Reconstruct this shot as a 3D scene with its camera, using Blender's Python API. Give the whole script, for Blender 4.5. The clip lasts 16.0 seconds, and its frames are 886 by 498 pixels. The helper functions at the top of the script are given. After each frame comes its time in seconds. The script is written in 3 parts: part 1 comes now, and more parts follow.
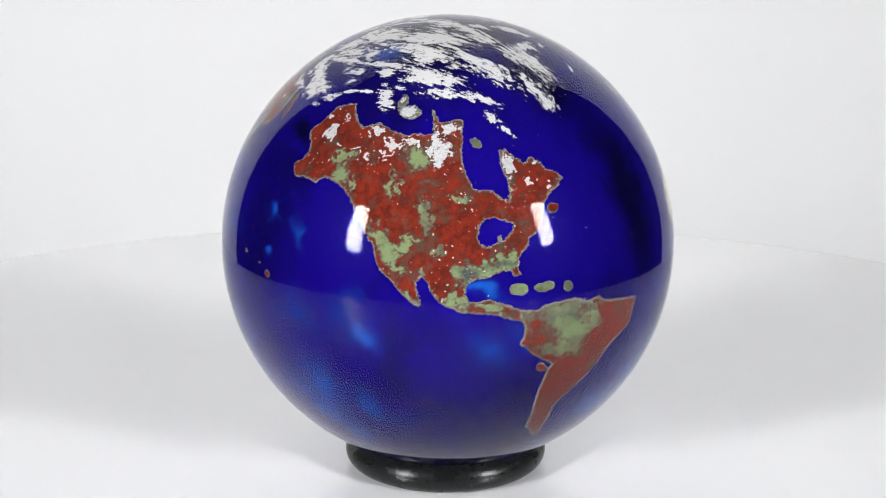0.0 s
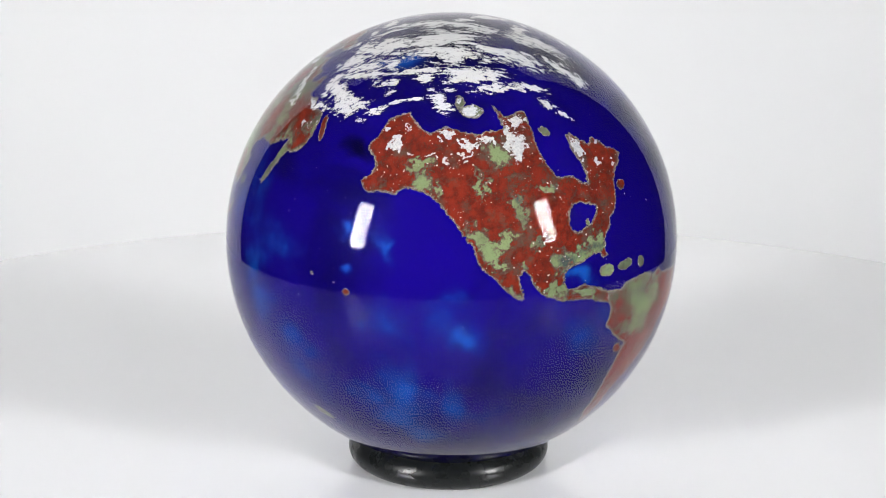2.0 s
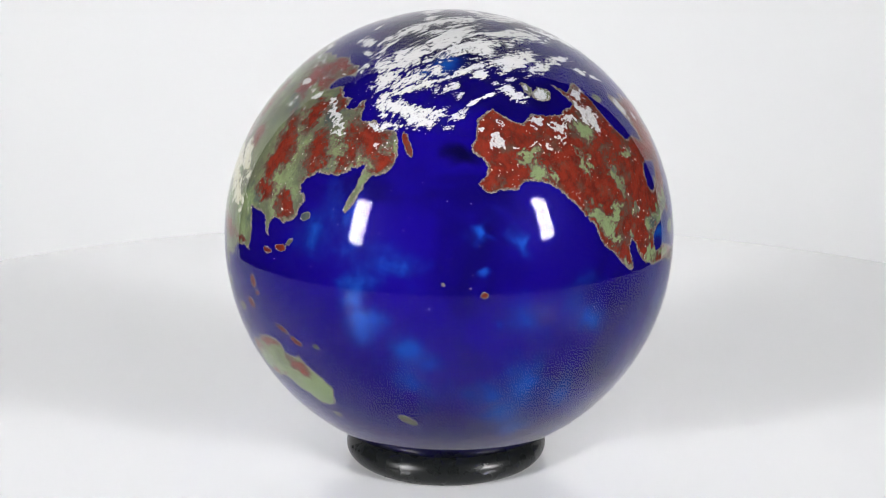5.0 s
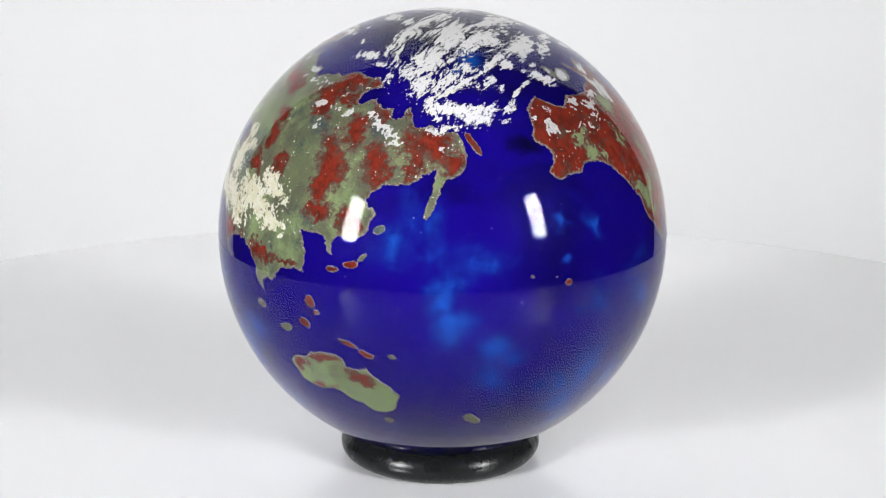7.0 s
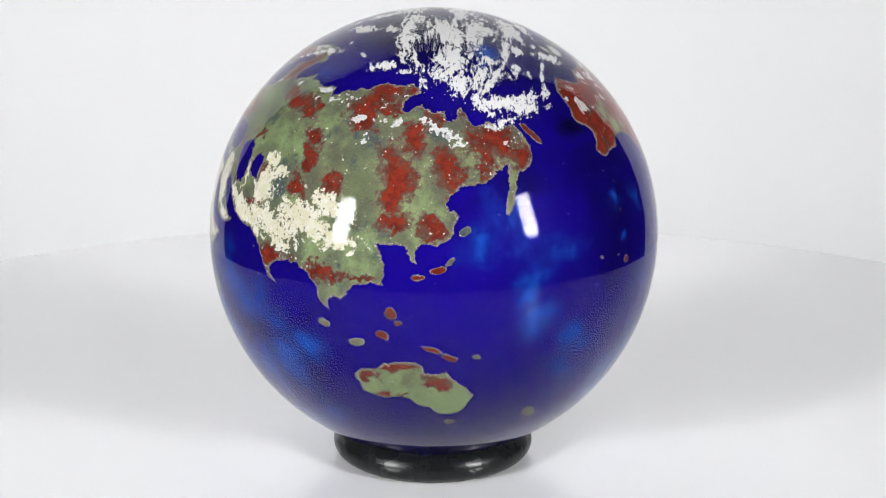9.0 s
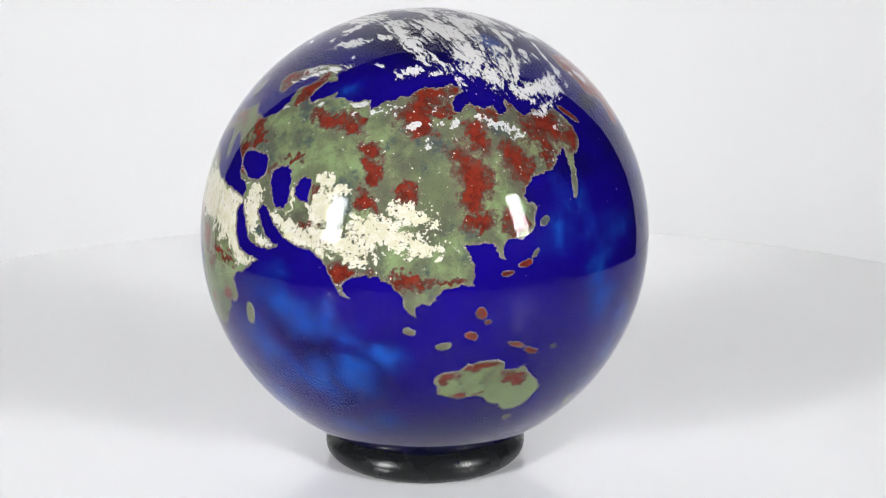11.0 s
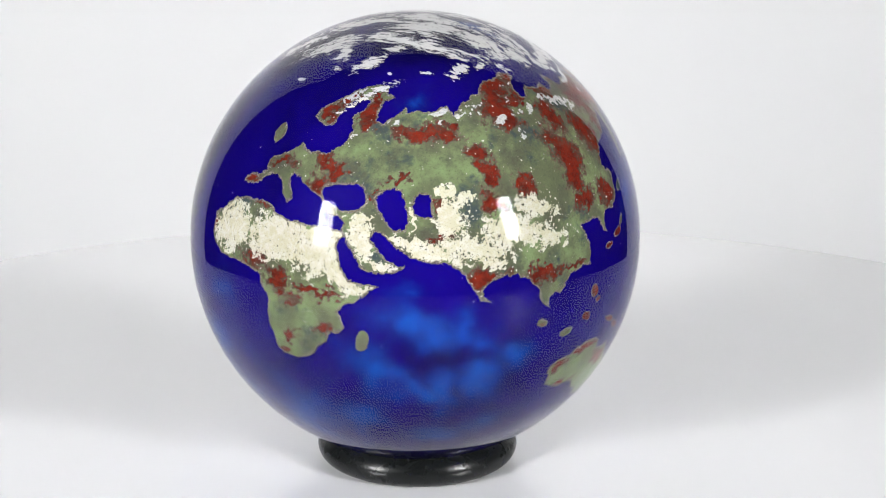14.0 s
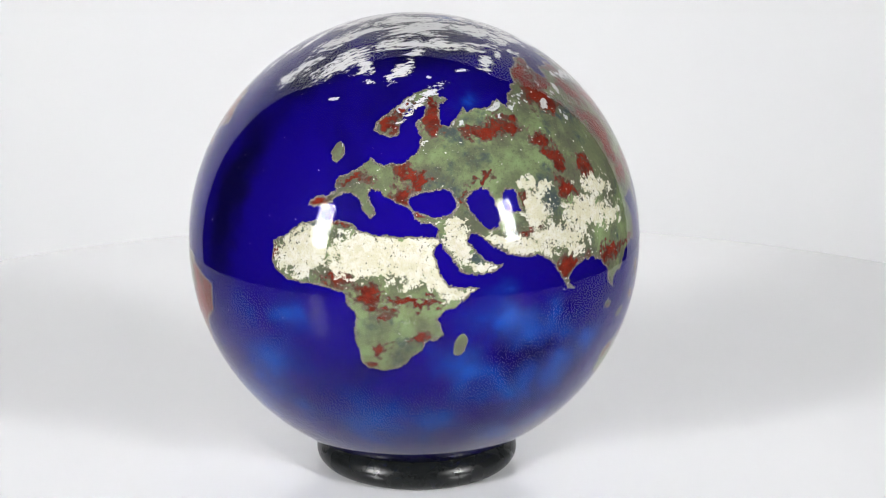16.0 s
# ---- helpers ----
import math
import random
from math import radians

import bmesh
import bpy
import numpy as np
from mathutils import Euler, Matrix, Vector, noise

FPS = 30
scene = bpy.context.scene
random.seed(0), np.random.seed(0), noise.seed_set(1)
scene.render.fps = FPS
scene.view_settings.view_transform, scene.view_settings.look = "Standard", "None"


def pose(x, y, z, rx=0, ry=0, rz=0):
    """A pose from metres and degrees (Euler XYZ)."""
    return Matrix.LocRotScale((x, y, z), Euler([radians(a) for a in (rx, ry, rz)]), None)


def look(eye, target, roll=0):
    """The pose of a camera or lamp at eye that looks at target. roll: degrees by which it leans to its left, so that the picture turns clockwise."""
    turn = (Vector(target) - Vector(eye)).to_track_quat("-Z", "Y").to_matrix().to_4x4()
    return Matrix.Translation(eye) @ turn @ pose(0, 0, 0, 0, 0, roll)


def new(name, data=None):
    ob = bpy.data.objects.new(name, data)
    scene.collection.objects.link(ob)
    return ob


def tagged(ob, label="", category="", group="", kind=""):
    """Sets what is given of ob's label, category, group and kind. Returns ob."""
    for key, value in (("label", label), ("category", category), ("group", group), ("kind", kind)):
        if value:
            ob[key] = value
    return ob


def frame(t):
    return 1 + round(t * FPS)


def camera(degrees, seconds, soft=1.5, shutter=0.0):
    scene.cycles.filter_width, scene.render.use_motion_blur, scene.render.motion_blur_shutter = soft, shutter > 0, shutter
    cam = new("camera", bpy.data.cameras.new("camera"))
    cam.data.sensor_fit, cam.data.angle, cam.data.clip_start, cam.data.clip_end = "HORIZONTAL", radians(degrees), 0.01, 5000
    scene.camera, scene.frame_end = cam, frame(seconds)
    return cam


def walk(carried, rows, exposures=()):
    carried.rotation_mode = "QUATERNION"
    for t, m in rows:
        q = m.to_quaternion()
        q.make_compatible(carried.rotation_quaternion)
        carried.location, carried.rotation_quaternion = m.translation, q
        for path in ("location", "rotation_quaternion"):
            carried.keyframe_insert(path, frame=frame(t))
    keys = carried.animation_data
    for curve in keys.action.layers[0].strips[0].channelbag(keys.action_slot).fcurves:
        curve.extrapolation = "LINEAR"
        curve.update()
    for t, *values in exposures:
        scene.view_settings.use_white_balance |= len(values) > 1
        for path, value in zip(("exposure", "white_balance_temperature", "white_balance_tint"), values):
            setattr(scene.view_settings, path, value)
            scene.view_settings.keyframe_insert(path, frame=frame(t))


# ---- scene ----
cam = camera(16.03, 16.0, soft=1.0)
EYE = Vector((0.0, -1.0003, 0.3945))
AIM = EYE + Vector((0.0, math.cos(0.30998), -math.sin(0.30998)))
walk(cam, [(0.0, look(EYE, AIM, 0.16)), (16.0, look(EYE, AIM, 0.16))], exposures=[(0.0, 0.0), (16.0, 0.0)])

# ---- light: a dim studio, lit by two upright soft panels (built below as things) ----
world = bpy.data.worlds.new("dim_studio")
world.use_nodes = True
world.node_tree.nodes["Background"].inputs[0].default_value = (0.9, 0.95, 1.0, 1)
world.node_tree.nodes["Background"].inputs[1].default_value = 0.02
scene.world = world
PANEL_POWER = 76.0     # the diffuser of each panel light

R = 0.075            # outer radius of the clear glass
CORE = 0.0602        # radius of the coloured core inside it
ZC = 0.0784          # height of the globe's centre over the table
TABLE_R, TABLE_Y = 0.34, -0.074    # the round table's radius and centre


# ---- node helpers ----
class Nodes:
    def __init__(self, name):
        self.mat = bpy.data.materials.new(name)
        self.mat.use_nodes = True
        self.tree = self.mat.node_tree
        self.bsdf = self.tree.nodes["Principled BSDF"]

    def add(self, kind, values=(), **props):
        n = self.tree.nodes.new(kind)
        for key, v in props.items():
            setattr(n, key, v)
        for key, v in dict(values).items():
            if hasattr(v, "is_output"):
                self.tree.links.new(v, n.inputs[key])
            else:
                n.inputs[key].default_value = v
        return n

    def put(self, **values):
        for key, v in values.items():
            key = key.replace("_", " ")
            if hasattr(v, "is_output"):
                self.tree.links.new(v, self.bsdf.inputs[key])
            else:
                self.bsdf.inputs[key].default_value = v
        return self.mat

    def attr(self, name):
        return self.add("ShaderNodeAttribute", attribute_name=name).outputs["Fac"]

    def noise(self, scale, detail=4.0, rough=0.55, distortion=0.0, vector=None):
        v = {"Scale": scale, "Detail": detail, "Roughness": rough, "Distortion": distortion}
        v["Vector"] = vector or self.coords()
        return self.add("ShaderNodeTexNoise", v).outputs["Fac"]

    def coords(self):
        if not hasattr(self, "tex"):
            self.tex = self.add("ShaderNodeTexCoord").outputs["Object"]
        return self.tex

    def math(self, op, a, b=0.0, c=0.0):
        return self.add("ShaderNodeMath", {0: a, 1: b, 2: c}, operation=op).outputs[0]

    def ramp(self, x, lo, hi):
        return self.add("ShaderNodeMapRange", {0: x, 1: lo, 2: hi}, interpolation_type="SMOOTHSTEP").outputs[0]

    def mix(self, f, a, b):
        n = self.add("ShaderNodeMix", data_type="RGBA")
        for i, v in ((0, f), (6, a), (7, b)):
            if hasattr(v, "is_output"):
                self.tree.links.new(v, n.inputs[i])
            else:
                n.inputs[i].default_value = v if i == 0 else (*v, 1)
        return n.outputs[2]

    def bump(self, height, strength, distance):
        n = self.add("ShaderNodeBump", {"Strength": strength, "Distance": distance, "Height": height})
        return n.outputs[0]


def part(name, mesh, mat, parent, label=""):
    ob = new(name, mesh)
    ob.data.materials.append(mat)
    if parent:
        ob.parent = parent
    if label:
        ob["label"] = label
    return ob


def from_bm(name, bm, smooth=True):
    me = bpy.data.meshes.new(name)
    bm.to_mesh(me)
    bm.free()
    me.polygons.foreach_set("use_smooth", [smooth] * len(me.polygons))
    return me


def lathe(name, profile, n=96, closed=False):
    """A turned body from (radius, height) pairs."""
    verts, faces = [], []
    m = len(profile)
    for i in range(n):
        a = 2 * math.pi * i / n
        verts += [(r * math.cos(a), r * math.sin(a), z) for r, z in profile]
    for i in range(n):
        for j in range(m if closed else m - 1):
            a, b = i * m + j, i * m + (j + 1) % m
            c, d = ((i + 1) % n) * m + (j + 1) % m, ((i + 1) % n) * m + j
            faces.append((a, d, c, b))
    me = bpy.data.meshes.new(name)
    me.from_pydata(verts, [], faces)
    me.polygons.foreach_set("use_smooth", [True] * len(faces))
    return me


def box(bm, sx, sy, sz, at=(0, 0, 0), bevel=0.0):
    made = bmesh.ops.create_cube(bm, size=1.0, matrix=Matrix.Translation(at) @ Matrix.Diagonal((sx, sy, sz, 1)))
    if bevel:
        edges = list({e for v in made["verts"] for e in v.link_edges})
        bmesh.ops.bevel(bm, geom=edges, offset=bevel, segments=3, affect="EDGES", profile=0.5)
    return bm


def sphere_mesh(name, radius, seg=384, rings=192):
    lat = np.linspace(-math.pi / 2, math.pi / 2, rings + 1)
    return lathe(name, [(radius * math.cos(a), radius * math.sin(a)) for a in lat], seg)


# ---- materials ----
def sheet_material(name, white, gloss, coat=0.0):
    n = Nodes(name)
    fine = n.noise(420.0, 3.0)
    broad = n.noise(5.0, 3.0)
    col = n.mix(n.ramp(broad, 0.3, 0.7), (white * 0.975, white * 0.975, white * 0.985), (white, white, white * 1.005))
    rough = n.math("MULTIPLY_ADD", broad, 0.06, gloss)
    return n.put(Base_Color=col, Roughness=rough, IOR=1.5, Coat_Weight=coat, Coat_IOR=1.6, Coat_Roughness=0.05, Normal=n.bump(fine, 0.02, 0.0003))


def rubber_material():
    n = Nodes("black_rubber")
    fine = n.noise(900.0, 4.0)
    dust = n.noise(160.0, 5.0)
    col = n.mix(n.ramp(dust, 0.62, 0.85), (0.007, 0.008, 0.008), (0.012, 0.013, 0.013))
    return n.put(Base_Color=col, Specular_IOR_Level=0.3, Roughness=n.math("MULTIPLY_ADD", dust, 0.15, 0.20), Normal=n.bump(fine, 0.06, 0.0002))


def glass_material():
    n = Nodes("clear_casing_glass")
    n.bsdf.inputs["Transmission Weight"].default_value = 1.0
    return n.put(Base_Color=(1, 1, 1, 1), Roughness=0.0, IOR=1.5, Specular_Tint=(0.34, 0.34, 0.35, 1))


def plain(name, colour, rough, metal=0.0):
    n = Nodes(name)
    tone = n.ramp(n.noise(24.0, 4.0), 0.3, 0.7)
    col = n.mix(tone, tuple(c * 0.9 for c in colour), tuple(min(1, c * 1.08) for c in colour))
    return n.put(Base_Color=col, Roughness=rough, Metallic=metal)


def glow(name, colour, strength):
    n = Nodes(name)
    return n.put(Base_Color=(0.8, 0.8, 0.8, 1), Emission_Color=(*colour, 1), Emission_Strength=strength)


PAPER, CARD = sheet_material("glossy_white_laminate", 0.90, 0.12, 0.5), sheet_material("white_paper", 0.75, 0.6)
RUBBER, GLASS = rubber_material(), glass_material()
ROOM = plain("charcoal_wall_paint", (0.022, 0.022, 0.024), 0.8)
FLOOR = plain("dark_floor_vinyl", (0.03, 0.03, 0.032), 0.6)
BLACK = plain("black_powder_coat", (0.02, 0.02, 0.02), 0.45)
STEEL = plain("brushed_steel", (0.5, 0.5, 0.5), 0.3, 1.0)
LIGHT = glow("lit_diffuser", (0.99, 0.99, 1.0), PANEL_POWER)

# ---- the studio ----
def room():
    x0, x1, y0, y1, z0, z1, th = -2.2, 2.2, -2.2, 1.8, -0.763, 1.9, 0.1
    for name, size, at in (
        ("floor", (x1 - x0, y1 - y0, th), ((x0 + x1) / 2, (y0 + y1) / 2, z0 - th / 2)),
        ("ceiling", (x1 - x0, y1 - y0, th), ((x0 + x1) / 2, (y0 + y1) / 2, z1 + th / 2)),
        ("wall_north", (x1 - x0 + 2 * th, th, z1 - z0), ((x0 + x1) / 2, y1 + th / 2, (z0 + z1) / 2)),
        ("wall_south", (x1 - x0 + 2 * th, th, z1 - z0), ((x0 + x1) / 2, y0 - th / 2, (z0 + z1) / 2)),
        ("wall_east", (th, y1 - y0, z1 - z0), (x1 + th / 2, (y0 + y1) / 2, (z0 + z1) / 2)),
        ("wall_west", (th, y1 - y0, z1 - z0), (x0 - th / 2, (y0 + y1) / 2, (z0 + z1) / 2)),
    ):
        bm = box(bmesh.new(), *size)
        ob = part(name, from_bm(name, bm, False), FLOOR if name == "floor" else ROOM, None)
        ob.location = at
        tagged(ob, "dark plain studio " + name.split("_")[0], name.split("_")[0], kind="structure")


def paper_backdrop():
    """White paper hanging well behind the table and curving out over the floor."""
    x0, x1, y, top, bend = -0.69, 0.61, 0.55, 1.10, 0.30
    prof = [(y, top - 0.05 * i) for i in range(int((top + 0.76 - bend) / 0.05) + 1)]
    low = prof[-1][1]
    drop = low + 0.7615
    prof += [(y - drop * (1 - math.cos(a)), low - drop * math.sin(a)) for a in (math.pi / 2 * k / 12 for k in range(1, 13))]
    prof.append((prof[-1][0] - 0.25, prof[-1][1]))
    th = 0.001
    n = len(prof)
    verts, faces = [], []
    for k, (v, z) in enumerate(prof):
        (va, za), (vb, zb) = prof[max(k - 1, 0)], prof[min(k + 1, n - 1)]
        d = math.hypot(vb - va, zb - za)
        ov, oz = -(zb - za) / d * th, (vb - va) / d * th
        verts += [(x0, v, z), (x1, v, z), (x0, v + ov, z + oz), (x1, v + ov, z + oz)]
    for k in range(n - 1):
        p, q = 4 * k, 4 * k + 4
        faces += [(p, p + 1, q + 1, q), (p + 2, q + 2, q + 3, p + 3), (p, q, q + 2, p + 2), (p + 1, p + 3, q + 3, q + 1)]
    faces += [(0, 2, 3, 1), (4 * n - 4, 4 * n - 3, 4 * n - 1, 4 * n - 2)]
    me = bpy.data.meshes.new("backdrop")
    me.from_pydata(verts, [], faces)
    me.polygons.foreach_set("use_smooth", [True] * len(faces))
    ob = part("backdrop", me, CARD, None)
    return tagged(ob, "white paper hanging behind the round table", "backdrop", kind="structure")


def table():
    """Round white table with a glossy top on one column."""
    thing = new("round_table")
    thing.location = (0, TABLE_Y, -0.763)
    r, e = TABLE_R, 0.0008
    edge = [(r - e + e * math.sin(a), 0.763 - e + e * math.cos(a)) for a in (math.pi / 2 * k / 6 for k in range(7))]
    prof = [(0.0, 0.763), (r * 0.5, 0.763)] + edge + [(r, 0.743), (r - 0.003, 0.740), (0.0, 0.740)]
    part("tabletop", lathe("tabletop", prof[::-1], 256), PAPER, thing, "round glossy white top")
    part("column", lathe("column", [(0.0, 0.02), (0.035, 0.02), (0.03, 0.04), (0.03, 0.70), (0.09, 0.74), (0.0, 0.74)], 48), STEEL, thing)
    part("base", lathe("base", [(0.0, 0.0), (0.24, 0.0), (0.24, 0.008), (0.05, 0.022), (0.0, 0.022)], 96), STEEL, thing)
    return tagged(thing, "round white table with a glossy top", "table")


def studio_light(at, w, h):
    """Upright panel lamp on a light stand, turned to the globe."""
    thing = new("studio_light")
    thing.location = (at[0], at[1], -0.763)
    head = look((0, 0, at[2] + 0.763), (-at[0], -at[1], ZC + 0.763))
    up = bmesh.new()
    box(up, w + 0.03, h + 0.03, 0.04, (0, 0, 0.024), 0.004)
    housing = part("housing", from_bm("housing", up, False), BLACK, thing)
    housing.matrix_basis = head
    bm = bmesh.new()
    box(bm, w, h, 0.004, (0, 0, 0.0))
    part("diffuser", from_bm("diffuser", bm, False), LIGHT, housing, "bright white lit diffuser")
    me = lathe("pole", [(0.0, 0.02), (0.011, 0.02), (0.011, at[2] + 0.70), (0.0, at[2] + 0.70)], 16)
    pole = part("pole", me, BLACK, thing)
    back = (head @ Vector((0, 0, 0.07)))
    pole.location = (back.x, back.y, 0)
    for i in range(3):
        a = 2 * math.pi * i / 3 + 0.4
        bm = bmesh.new()
        box(bm, 0.34, 0.018, 0.012, (0.17, 0, 0.0), 0.002)
        leg = part("leg", from_bm("leg", bm, False), BLACK, thing)
        leg.matrix_basis = pose(back.x, back.y, 0.15, 0, 23, math.degrees(a))
    return tagged(thing, "upright white panel light on a stand", "studio light", "lights beside the table")


room()
paper_backdrop()
table()
studio_light((-1.36, -1.24, 0.652), 0.264, 0.69)
studio_light((1.51, -1.24, 0.748), 0.260, 0.69)

# ---- the ring and the globe ----
def ring_stand():
    b, a = 0.0049, 0.0338 - 0.0049
    prof = [(a + b * math.cos(2 * math.pi * i / 48), b + b * math.sin(2 * math.pi * i / 48)) for i in range(48)]
    ob = part("ring_stand", lathe("ring_stand", prof, 192, True), RUBBER, None)
    return tagged(ob, "black rubber ring under the glass globe", "ring stand")


# ---- the map in the glass: outlines as (longitude, latitude), patches as (longitude, latitude, half-length, half-width, turn) ----
NORTH_COAST_A = ((210.6, 31.4), (213.1, 33.6), (214.6, 36), (212.8, 38.5), (209.6, 40.8), (209.2, 43.1), (211.5, 45), (212.1, 48.4),
    (214.4, 51.5), (218.5, 53.3), (222, 53.9), (225.5, 51.5), (229.7, 48.8), (233.1, 47.8), (235.6, 49), (237.8,
    49.8), (240.6, 50.1), (244.4, 48.9), (248.1, 48.1), (252.6, 47.2), (256.6, 48.4), (260.6, 48.1), (263.5, 48.8),
    (263.3, 52.4), (261.6, 57.2), (264.4, 54.2), (265.8, 52.3), (270.7, 52.6), (274.9, 53.4), (276.7, 52.5), (276.2,
    47.4), (275.4, 42.5), (275.3, 39.1), (276.5, 35.3), (278, 32.8), (278.7, 31.6), (281.6, 31.5), (284.8, 31),
    (286.7, 29.2), (289.5, 27.7), (289.9, 30.8), (289.8, 34.1), (288.7, 37.2), (288.7, 40.1), (289.2, 42.3), (291.8,
    42.7))
NORTH_COAST_B = ((294.3, 40.6), (297.3, 38.1), (301.1, 39.5), (303.5, 37.4), (305.8, 34.9), (308.9, 33.7), (310.4, 31.7), (307.1,
    29.6), (303.2, 27.8), (301.2, 25.8), (299.1, 20.5), (297.4, 18.4), (294.6, 16.5), (293.7, 14.6), (291.8, 12.9),
    (290.6, 11.5), (290.3, 9.2), (291.2, 7), (289.4, 6), (287.8, 8), (285.6, 8.5), (282.1, 7), (278.8, 6.5), (276.3,
    5.9), (275.2, 4.4), (275, 2), (276.3, 0.3), (278.7, 0.1), (282, 0.8), (283.6, -0.1), (287, -1.3), (290.5, -2.9),
    (295.3, -3.9), (294.3, -7.9), (289.7, -6.5), (285.4, -5.1), (282, -3.9), (278.7, -3.7), (274.7, -3.4), (271.5,
    -2.1), (268.3, -0.9), (266.4, 1.4), (264.9, 3.7), (263.6, 6.1), (262.4, 6.9), (261.3, 5.6))
NORTH_COAST_C = ((261.7, 2.4), (262.8, -0.8), (261.7, -1.3), (258.9, 0.3), (255.8, 3.1), (253.3, 5.8), (250.1, 8.4), (248.8, 11.5),
    (247.8, 14.6), (245.4, 17.5), (243.3, 20.5), (240.7, 23.4), (237.5, 27), (235, 29.1), (230.5, 30.2), (226.6,
    30.7), (223.4, 28.8), (218.7, 28.8), (213.9, 28.4), (211.8, 29.6))
NORTH_COAST = NORTH_COAST_A + NORTH_COAST_B + NORTH_COAST_C
INLAND_SEA = ((279.3, 20.7), (281, 22.9), (283.8, 23.3), (287.3, 22.1), (289.9, 21.1), (288.5, 18.9), (286.5, 17.1), (283.7, 16.5),
    (281, 15.4), (279.4, 16.3), (278.9, 18.4))
SOUTH_COAST = ((289.9, -3), (295.9, -3.8), (298.6, -2.6), (303.5, -2.1), (307.6, -2), (312.1, -3.8), (316.8, -3.3), (319.2, -5.2),
    (325, -5.9), (333.2, -7.3), (332.3, -10.6), (331.4, -15.3), (328.2, -17), (323.7, -20.2), (321.5, -24.1), (318.3,
    -28), (315.2, -31.7), (311.9, -34.7), (309.4, -38.6), (310.6, -43.5), (311.4, -48.8), (312.4, -52.4), (309,
    -52.4), (302, -46.6), (301.6, -42.3), (300.6, -37.3), (299.8, -32.3), (300.3, -28.2), (301.2, -24.4), (302.5,
    -21.7), (299, -20.1), (295.6, -18), (293.3, -15.5), (290.8, -13.8), (292.2, -10.8), (292.1, -8.2), (290.8, -6.7))
GREAT_COAST_A = ((10.4, 23.8), (10.8, 25.6), (13.1, 26.9), (16.2, 27), (18.6, 29.3), (18, 32), (18.6, 33.2), (21.9, 34.7), (25.2,
    36.5), (27.2, 38.2), (29, 40.2), (30.9, 38.5), (34.1, 37.8), (37, 38.6), (40.3, 38.4), (43.1, 40.2), (45.5, 42),
    (46.6, 43.8), (47.2, 46.5), (45.9, 49.1), (44.9, 50.9), (47, 52.4), (49.6, 55), (50.9, 57), (46.9, 57.4), (42.1,
    56.2), (39.9, 53.5), (39, 50.6), (38.4, 47.7), (37.1, 46.2), (34.1, 46.2), (30.7, 47), (27.9, 48.1), (28, 50.8),
    (30.2, 53), (33.4, 54.9), (36.5, 57.2), (39.8, 59.5), (45.2, 61.9), (51.7, 63.2), (55.9, 62.7), (58.6, 60.1),
    (63.2, 58.9), (60.1, 57.7), (57.2, 56.9), (56.6, 53.2))
GREAT_COAST_B = ((56.7, 50.4), (59.9, 49.6), (62.4, 51.3), (65.7, 53.1), (68.9, 55.5), (70, 53.5), (75.1, 54.4), (80.7, 53.6), (86,
    55.3), (89.3, 55.6), (91.2, 52.3), (94.1, 54.2), (97.2, 56), (101.8, 56.8), (103.9, 58.3), (108.4, 58), (113,
    61.2), (116.6, 61.9), (124.5, 61.5), (132.7, 62.4), (137.3, 60.9), (137.6, 59.2), (133.6, 58.2), (130.5, 56.1),
    (130.2, 53.1), (133.1, 52.3), (136.5, 54.7), (139.2, 55.2), (142.6, 53.5), (144.7, 52.9), (150, 53.1), (150.9,
    50.2), (152.6, 49.6), (155.6, 51), (155.6, 53.3), (157.6, 54.5), (159.1, 52.5), (160.4, 50.2), (161.5, 48.2),
    (164.5, 47.6), (168.5, 48.6), (172, 46.3), (177.3, 46.6), (180.4, 45.2), (181.2, 42.3), (181.9, 39.5))
GREAT_COAST_C = ((181.7, 36.9), (181.1, 35), (178.7, 33.2), (176.1, 32.2), (174.4, 32.1), (173.5, 30.1), (171.7, 26.7), (170.1, 22.9),
    (168.6, 21), (167.7, 19.7), (167.5, 22.1), (168.5, 25.5), (169.8, 28.6), (170.3, 31.8), (171.1, 34.5), (169.4,
    34.2), (166.6, 33), (164.5, 31.1), (161.5, 30.2), (158.2, 29.6), (154.9, 30.1), (152.5, 28.3), (150.5, 27.1),
    (148.8, 24.9), (150, 23.3), (152.2, 22.3), (152.8, 21.1), (151.5, 19.6), (150.9, 17.2), (150.5, 15.7), (148.9,
    14.4), (146.4, 13.2), (144, 13.5), (141.5, 13.7), (140.2, 12.5), (139.6, 10.1), (140.1, 8.2), (138.8, 8.5),
    (137.5, 10.6), (137, 12.4), (135, 13.3), (132.5, 13), (130, 13.2), (128.3, 12.9), (129.6, 11.2), (130.4, 8.9))
